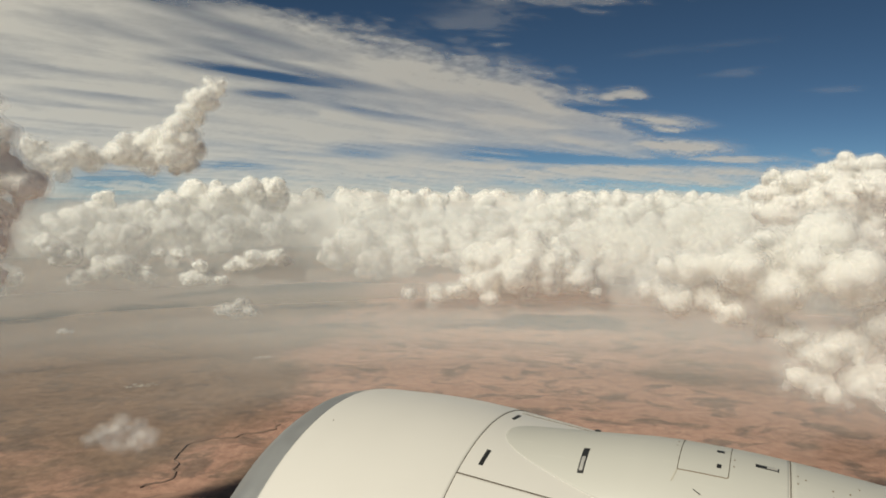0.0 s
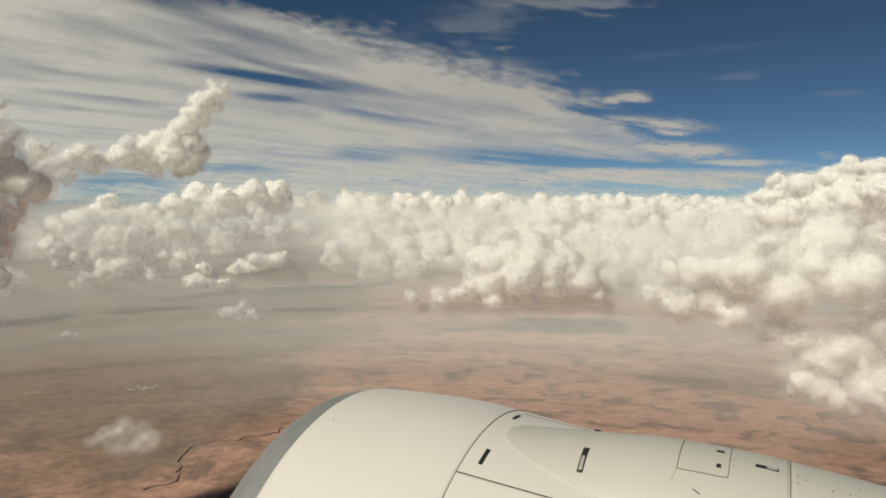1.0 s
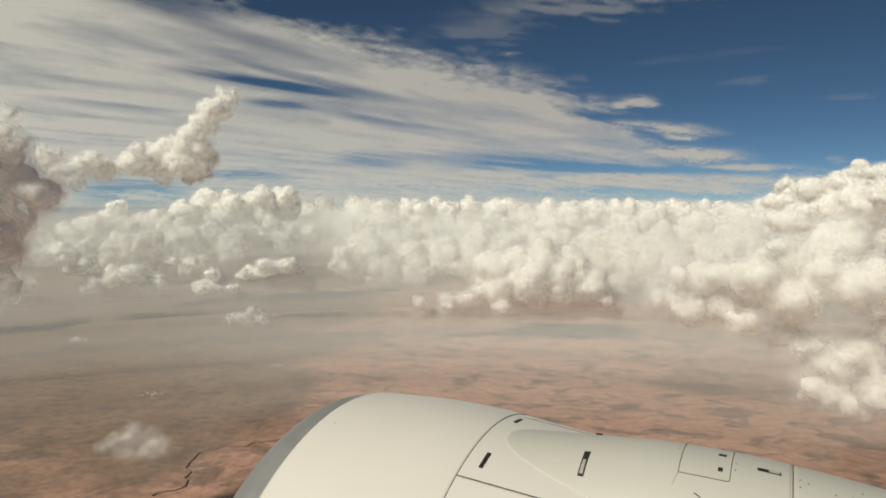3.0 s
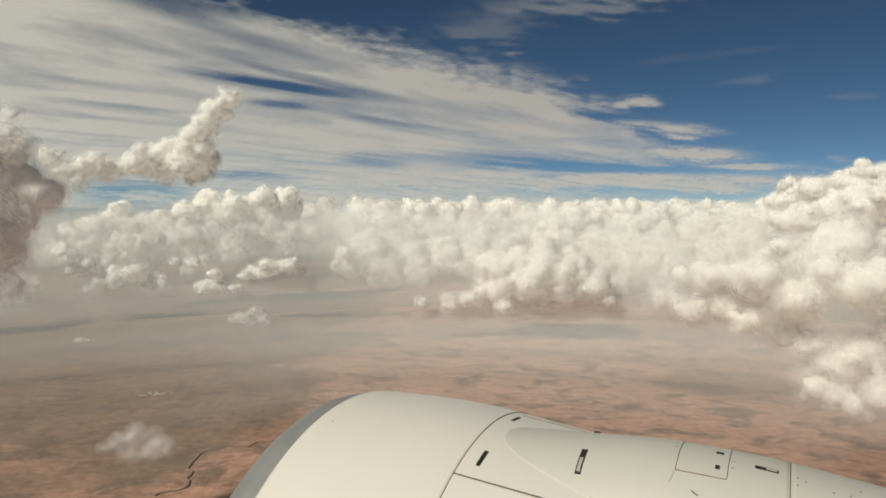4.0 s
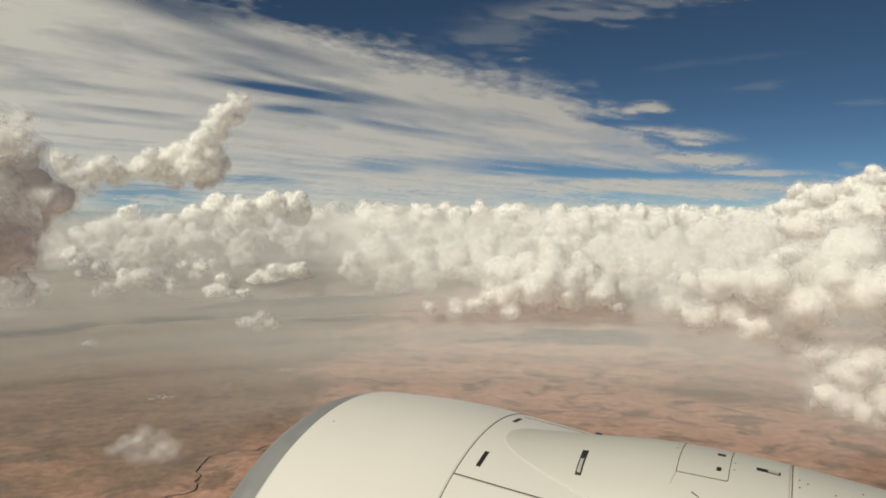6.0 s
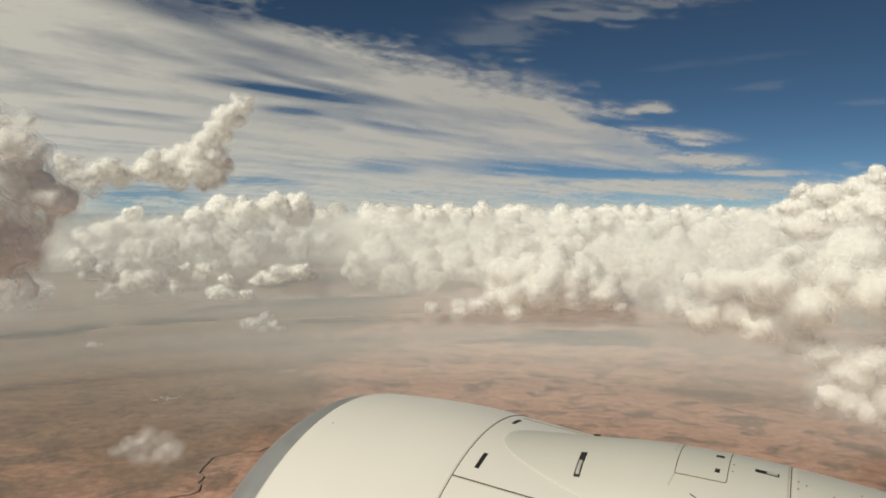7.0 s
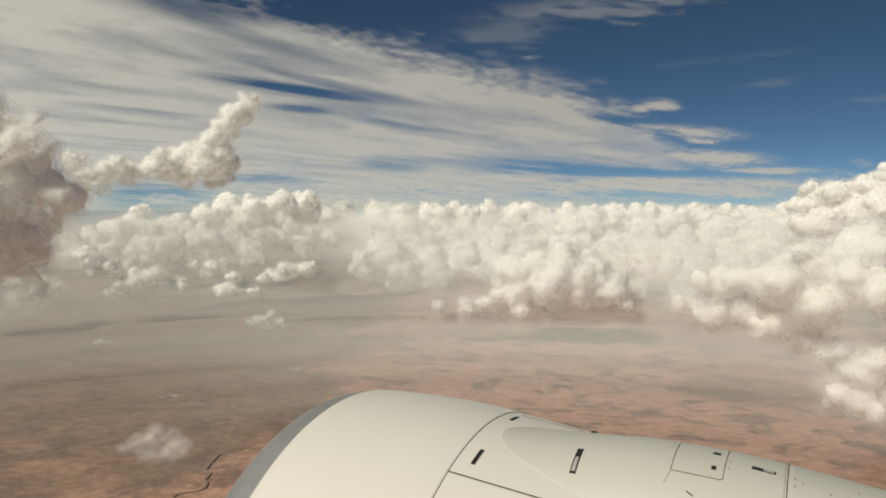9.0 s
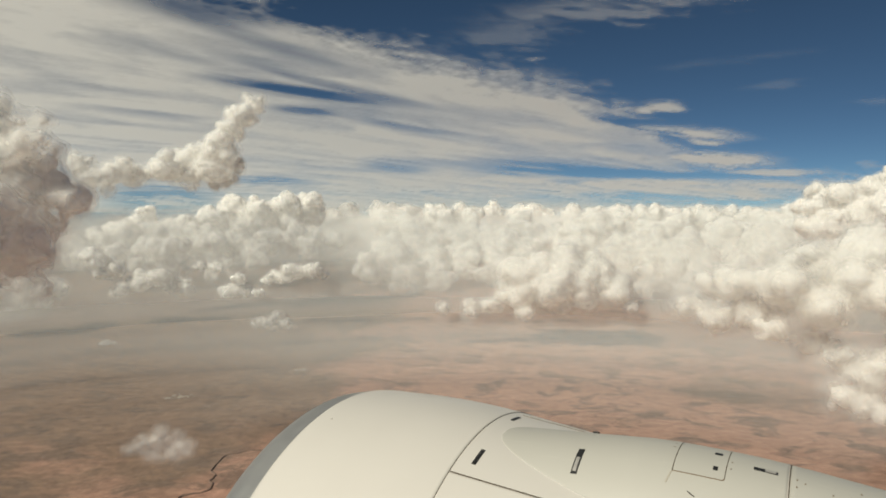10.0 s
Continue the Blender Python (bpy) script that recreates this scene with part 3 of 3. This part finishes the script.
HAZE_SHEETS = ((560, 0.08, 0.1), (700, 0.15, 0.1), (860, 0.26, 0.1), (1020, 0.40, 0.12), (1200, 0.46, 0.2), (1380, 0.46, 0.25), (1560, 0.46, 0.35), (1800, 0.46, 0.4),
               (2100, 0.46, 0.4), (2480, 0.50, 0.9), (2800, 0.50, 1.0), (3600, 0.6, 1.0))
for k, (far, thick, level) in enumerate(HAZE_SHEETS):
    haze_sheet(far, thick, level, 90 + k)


# ---- the engine ----
NOSE = Vector((-0.6590, 3.3450, -1.9810)) + Vector((0, 0, EYE_Z))
AFT = Vector((0.89012, -0.45551, 0.01400)).normalized()
INBOARD = AFT.cross(Vector((0, 0, 1))).normalized()
UP = INBOARD.cross(AFT)
STATION = np.array([0, .04, .12, .25, .45, .8, 1.2, 1.7, 2.3, 2.9, 3.6])
RADIUS = np.array([.851, .943, 1.027, 1.070, 1.082, 1.076, 1.029, .959, .866, .77, .66])
RIDGE_S = [1.0, 1.08, 1.2, 1.3, 1.43, 1.53, 1.64, 1.74, 1.85, 1.95, 2.05, 2.2, 2.5, 3.6]
RIDGE_H = [0, 0, .022, .04, .064, .085, .108, .123, .134, .143, .149, .153, .153, .15]


def cowl_radius(s, theta):
    """Radius of the nacelle's skin at a station aft of the lip and an angle from the top towards the cabin: a barrel and the pylon fairing on it."""
    s, theta = np.broadcast_arrays(np.asarray(s, float), np.asarray(theta, float))
    m = np.gradient(RADIUS, STATION)
    i = np.clip(np.searchsorted(STATION, s) - 1, 0, len(STATION) - 2)
    h = STATION[i + 1] - STATION[i]
    t = (s - STATION[i]) / h
    r = (2 * t**3 - 3 * t**2 + 1) * RADIUS[i] + (t**3 - 2 * t**2 + t) * h * m[i] + (3 * t**2 - 2 * t**3) * RADIUS[i + 1] + (t**3 - t**2) * h * m[i + 1]
    wide = np.minimum(15.1 * (np.maximum(s - 1.085, 1e-4) / 0.42) ** 0.45, 26)
    x = np.abs(theta - 4) / wide
    return r + np.interp(s, RIDGE_S, RIDGE_H) * np.clip(1 - x**2.2, 0, None)


def on_cowl(s, theta, out=0.0):
    """Points in the nacelle's own frame (x aft, y inboard, z up), at a height over the skin."""
    r = cowl_radius(s, theta) + out
    s, theta = np.broadcast_arrays(np.asarray(s, float), np.radians(theta))
    return np.stack([s, r * np.sin(theta), r * np.cos(theta)], -1)


def skin(name, s, theta, mat, parent, label="", depth=0.0025, out=0.0):
    """A panel of the skin with thickness and rolled-in edges."""
    s, theta = np.asarray(s, float), np.asarray(theta, float)
    a, b = np.meshgrid(s, theta, indexing="ij")
    top = on_cowl(a, b, out)
    e = 0.0005
    edge = np.minimum.outer(np.minimum(s - s[0], s[-1] - s), np.full(len(theta), 9.0))
    edge = np.minimum(edge, np.minimum.outer(np.full(len(s), 9.0), np.minimum(theta - theta[0], theta[-1] - theta) * 0.018))
    if theta[-1] - theta[0] > 359:
        edge = np.minimum.outer(np.minimum(s - s[0], s[-1] - s), np.full(len(theta), 9.0))
    drop = np.where(edge < e, depth, 0.0)
    n = np.stack([0 * b, np.sin(np.radians(b)), np.cos(np.radians(b))], -1)
    v = (top - n * drop[..., None]).reshape(-1, 3)
    return part(name, mesh_from(name, v, grid_faces(*a.shape), mat), parent, label)


def edged(a, b, count, tight):
    """Even steps from a to b with a narrow extra step at each end."""
    return np.concatenate([[a], np.linspace(a + tight, b - tight, count), [b]])


def block(name, s0, s1, t0, t1, height, mat, parent, label="", sink=0.004, bevel=0.25):
    """A small raised or sunk fitting that follows the skin: bevelled slab between two stations and two angles."""
    ns, nt = 5, 5
    ss, tt = np.linspace(s0, s1, ns), np.linspace(t0, t1, nt)
    a, b = np.meshgrid(ss, tt, indexing="ij")
    rim = np.zeros(a.shape, bool)
    rim[0], rim[-1], rim[:, 0], rim[:, -1] = True, True, True, True
    top = on_cowl(a, b, 0.0)
    n = np.stack([0 * b, np.sin(np.radians(b)), np.cos(np.radians(b))], -1)
    up_by = np.where(rim, height * (1 - bevel), height) + 0.0013
    v = [top + n * up_by[..., None], top - n * sink]
    f = grid_faces(ns, nt)
    vv = np.concatenate([k.reshape(-1, 3) for k in v])
    faces = [f, f[:, ::-1] + ns * nt]
    loop = [i * nt for i in range(ns)] + [(ns - 1) * nt + j for j in range(1, nt)] + [i * nt + nt - 1 for i in range(ns - 2, -1, -1)] + [j for j in range(nt - 2, 0, -1)]
    loop = np.array(loop)
    nxt = np.roll(loop, -1)
    faces.append(np.stack([loop, nxt, nxt + ns * nt, loop + ns * nt], -1))
    return part(name, mesh_from(name, vv, np.concatenate(faces), mat, False), parent, label)


def seam_line(name, pts_s, pts_t, width, mat, parent, label="", height=0.0024):
    """A thin bead of sealant that follows the skin along stations and angles."""
    ps, pt = np.asarray(pts_s, float), np.asarray(pts_t, float)
    r = cowl_radius(ps, pt)
    ds, dt = np.gradient(ps), np.gradient(np.radians(pt)) * r
    ln = np.hypot(ds, dt) + 1e-9
    os_, ot = -dt / ln * width / 2, np.degrees(ds / ln * width / 2 / r)
    rows = [on_cowl(ps + k * os_, pt + k * ot, h) for k, h in ((-1, -0.002), (-0.8, height), (0.8, height), (1, -0.002))]
    v = np.stack(rows, 1).reshape(-1, 3)
    return part(name, mesh_from(name, v, grid_faces(len(ps), 4), mat), parent, label)


def build_engine():
    eng = new("jet_engine")
    m = Matrix((AFT, INBOARD, UP)).transposed().to_4x4()
    m.translation = NOSE
    eng.matrix_world = m
    tagged(eng, "white jet engine nacelle with grey metal intake lip, under the wing", "jet engine")
    full = np.linspace(-180, 180, 241)
    # intake lip, from the throat round the highlight to the first seam
    prof = [(0.34, 0.765), (0.22, 0.775), (0.12, 0.79), (0.05, 0.81), (0.012, 0.832)]
    outer = np.concatenate([[0.0, 0.006, 0.015, 0.027], np.linspace(0.04, 0.268, 20), [0.268]])
    rows = [np.stack([np.full(241, s), r * np.sin(np.radians(full)), r * np.cos(np.radians(full))], -1) for s, r in prof]
    rows += [on_cowl(np.full(241, s), full) for s in outer[:-1]]
    rows.append(on_cowl(np.full(241, 0.274), full, -0.003))
    v = np.stack(rows, 0)
    part("intake_lip", mesh_from("intake_lip", v.reshape(-1, 3), grid_faces(*v.shape[:2]), LIP), eng, "dull grey bare-metal intake lip")
    # throat and fan face
    rows = [np.stack([np.full(241, s), r * np.sin(np.radians(full)), r * np.cos(np.radians(full))], -1) for s, r in ((0.335, 0.764), (0.6, 0.775), (0.95, 0.79), (0.95, 0.2), (0.7, 0.02))]
    v = np.stack(rows, 0)
    part("intake_duct", mesh_from("intake_duct", v.reshape(-1, 3), grid_faces(*v.shape[:2]), LINER), eng, "grey lined intake duct")
    # dark structure behind the gaps between the panels
    ss = np.linspace(0.25, 3.5, 80)
    a, b = np.meshgrid(ss, full, indexing="ij")
    v = on_cowl(a, b, -0.009)
    part("inner_skin", mesh_from("inner_skin", v.reshape(-1, 3), grid_faces(*a.shape), SEAM), eng, "dark structure behind the panel gaps")
    tt = np.linspace(-180, 180, 361)
    g = 0.0005
    skin("intake_cowl", edged(0.2690, 1.003 - g, 60, 0.0006), tt, PAINT, eng, depth=0.0035, out=0.0006)
    fine = np.linspace
    gap = 0.03
    upper = np.concatenate([[-60], fine(-59.95, -30, 30), fine(-29, 22.4 - gap, 190), [22.45 - gap]])
    skin("fan_cowl_upper", edged(1.003 + g, 2.124 - g, 150, 0.0006), upper, PAINT, eng)
    lower = np.concatenate([[22.45 + gap], fine(22.5 + gap, 40, 40), fine(42, 299.6, 150), [299.7]])
    skin("fan_cowl_lower", edged(1.003 + g, 2.124 - g, 150, 0.0006), lower, PAINT, eng)
    skin("aft_cowl", edged(2.124 + g, 3.5, 70, 0.0006), tt, FAIRING_PAINT, eng)
    # exhaust: cold nozzle inside the aft cowl, and the plug
    rows = [np.stack([np.full(241, s), r * np.sin(np.radians(full)), r * np.cos(np.radians(full))], -1)
            for s, r in ((3.499, 0.66), (3.2, 0.62), (2.9, 0.60), (2.9, 0.46), (3.5, 0.42), (3.95, 0.30), (3.95, 0.22), (4.3, 0.10), (4.45, 0.01))]
    v = np.stack(rows, 0)
    part("exhaust_nozzle", mesh_from("exhaust_nozzle", v.reshape(-1, 3), grid_faces(*v.shape[:2]), LINER), eng, "dark grey exhaust nozzle and plug")
    # pylon fairing: a greyer skin over the ridge
    fs, fx = edged(1.0875, 2.120, 120, 0.001), edged(-1, 1, 60, 0.004)
    a, b = np.meshgrid(fs, fx, indexing="ij")
    wide = np.minimum(15.1 * (np.maximum(a - 1.085, 1e-4) / 0.42) ** 0.45, 26)
    lift = np.where((np.abs(b) > 0.999) | (a < 1.088) | (a > 2.1195), -0.003, 0.0007)
    v = on_cowl(a, 4 + b * wide, lift)
    part("pylon_fairing", mesh_from("pylon_fairing", v.reshape(-1, 3), grid_faces(*a.shape), FAIRING_PAINT), eng, "greyer off-white pylon fairing with a rounded nose")
    # hatch on the fairing: sealant beads round it, two dark catches
    hatch = part("access_hatch", None, eng, "square access hatch outlined in dark sealant")
    n = 24
    seam_line("bead", np.full(n, 1.765), fine(-2.5, 11.1, n), 0.0028, SEAM_BROWN, hatch)
    seam_line("bead", np.full(n, 1.932), fine(-2.0, 10.6, n), 0.0028, SEAM_BROWN, hatch)
    seam_line("bead", np.concatenate([fine(1.765, 1.925, n), [1.930, 1.932]]), np.concatenate([fine(11.1, 11.15, n), [11.0, 10.6]]), 0.004, SEALANT, hatch)
    block("catch", 1.891, 1.906, 7.7, 8.8, 0.002, SLOT, hatch, "small dark catch")
    block("catch", 1.884, 1.910, 1.9, 2.9, 0.002, SLOT, hatch, "small dark catch")

    def latch(s0, s1, t0, t1, steel=0.0, along=False):
        ob = block("latch", s0, s1, t0, t1, 0.0015, SLOT, eng, "recessed dark latch slot")
        ds, dt = (s1 - s0), (t1 - t0)
        if along:
            block("lever", s0 + ds * 0.48, s1 - ds * 0.06, t0 + dt * 0.2, t1 - dt * 0.2, 0.004, STEEL, ob, "grey steel lever")
        else:
            k = 1 - steel if steel else 0.45
            block("lever", s0 + ds * 0.22, s1 - ds * 0.22, t0 + dt * k, t1 - dt * 0.08, 0.004, STEEL if steel else SLOT, ob, "steel lever" if steel else "")

    latch(1.063, 1.079, 13.6, 18.8)
    latch(1.050, 1.065, -8.0, -3.6)
    latch(1.422, 1.445, 8.3, 14.8, 0.6)
    latch(2.014, 2.088, 4.7, 5.8, along=True)
    block("vent_stub", 1.412, 1.434, -4.0, -2.8, 0.008, SLOT, eng, "small dark vent stub")
    # sealant in the gaps between the panels
    ring = fine(-50, 60, 140)
    seam_line("seam", np.full(140, 1.003), ring, 0.0016, SEAM_BROWN, eng, "thin dark panel seam")
    seam_line("seam", np.full(140, 2.124), ring, 0.0034, SEAM_BROWN, eng, "dark panel seam")
    seam_line("seam", fine(1.005, 2.12, 60), np.full(60, 22.45), 0.0052, SEAM_BROWN, eng, "dark stained panel seam")
    seam_line("rust_streak", fine(1.764, 1.752, 8), fine(11.3, 14.0, 8), 0.007, RUST, eng, "faint rusty stain below the hatch")
    # far hinge line of the cowl
    seam_line("hinge_line", fine(1.05, 1.42, n), fine(-11.5, -14.0, n), 0.004, SEALANT, eng)
    # rivets and small marks
    for s, t in ((1.946, 5.0), (1.946, 7.5), (1.748, 3.0), (1.748, 0.6), (2.146, 5.5), (2.146, 8.0), (2.17, 6.2), (2.25, 7.5), (2.25, 9.6), (2.30, 7.0), (2.33, 4.2)):
        block("rivet", s - 0.0025, s + 0.0025, t - 0.16, t + 0.16, 0.0008, SEALANT, eng)
    block("rivet", 0.352, 0.357, 14.0, 14.3, 0.001, SEALANT, eng)
    seam_line("scuff", fine(1.825, 1.85, 8), fine(14.9, 15.7, 8), 0.003, SEAM, eng, "short dark scuff")


build_engine()


# ---- marks on the land ----
def riverbed(start, steps, heading, width, seed, label):
    """A winding dry watercourse: a low strip of dark mud that lies on the plain and tapers to its source."""
    rng = np.random.RandomState(seed)
    p = np.array([start], float)
    head = math.radians(heading)
    for _ in range(steps):
        head += rng.normal(0, 0.5)
        head = 0.88 * head + 0.12 * math.radians(heading)
        p = np.vstack([p, p[-1] + 3.0 * np.array([math.sin(head), math.cos(head)])])
    t = np.gradient(p, axis=0)
    t /= np.linalg.norm(t, axis=1, keepdims=True)
    side = np.stack([t[:, 1], -t[:, 0]], -1)
    w = width * np.linspace(1, 0.25, len(p)) * rng.uniform(0.3, 1.7, len(p))
    rows = []
    for k, z in ((-1, -0.6), (-0.6, 1.3), (0.0, 1.0), (0.6, 1.3), (1, -0.6)):
        q = p + side * (w * k)[:, None]
        ground = np.stack([q[:, 0], q[:, 1], 0 * q[:, 0]], -1)
        zz = land_height(ground)
        rows.append(np.stack([q[:, 0], q[:, 1], zz + z], -1))
    v = np.stack(rows, 1).reshape(-1, 3)
    tagged(new("riverbed", mesh_from("riverbed", v, grid_faces(len(p), 5), RIVERBED)), label, "riverbed", kind="structure")


riverbed((-235, 560), 74, 8, 0.8, 5, "dark winding dry riverbed across the desert")


def village(bearing, rise, houses, spread, seed):
    """A huddle of tiny flat-roofed houses on the plain."""
    rng = np.random.RandomState(seed)
    far = EYE_Z / math.tan(math.radians(-rise))
    cx, cy = far * math.sin(math.radians(bearing)), far * math.cos(math.radians(bearing))
    vs, fs = [], []
    for k in range(houses):
        x, y = cx + rng.normal(0, spread), cy + rng.normal(0, spread * 0.8)
        w, d, h = rng.uniform(0.35, 1.1, 3) * (1, 1.6, 0.4)
        z = float(land_height(np.array([[x, y, 0.0]]))[0])
        top = [(x + a * w, y + b * d, z + h) for a, b in ((-1, -1), (1, -1), (1, 1), (-1, 1))]
        low = [(px, py, z - 1.0) for px, py, _ in top]
        vs += low + top
        n = 8 * k
        fs += [(n + 4, n + 5, n + 6, n + 7)] + [(n + i, n + (i + 1) % 4, n + 4 + (i + 1) % 4, n + 4 + i) for i in range(4)]
    me = mesh_from("village", vs, fs, LIME, False)
    tagged(new("village", me), "pale huddle of tiny houses on the desert plain", "village", kind="stuff")


village(-13.3, -12.89, 40, 7.0, 3)
village(-22.5, -14.35, 40, 8.0, 4)
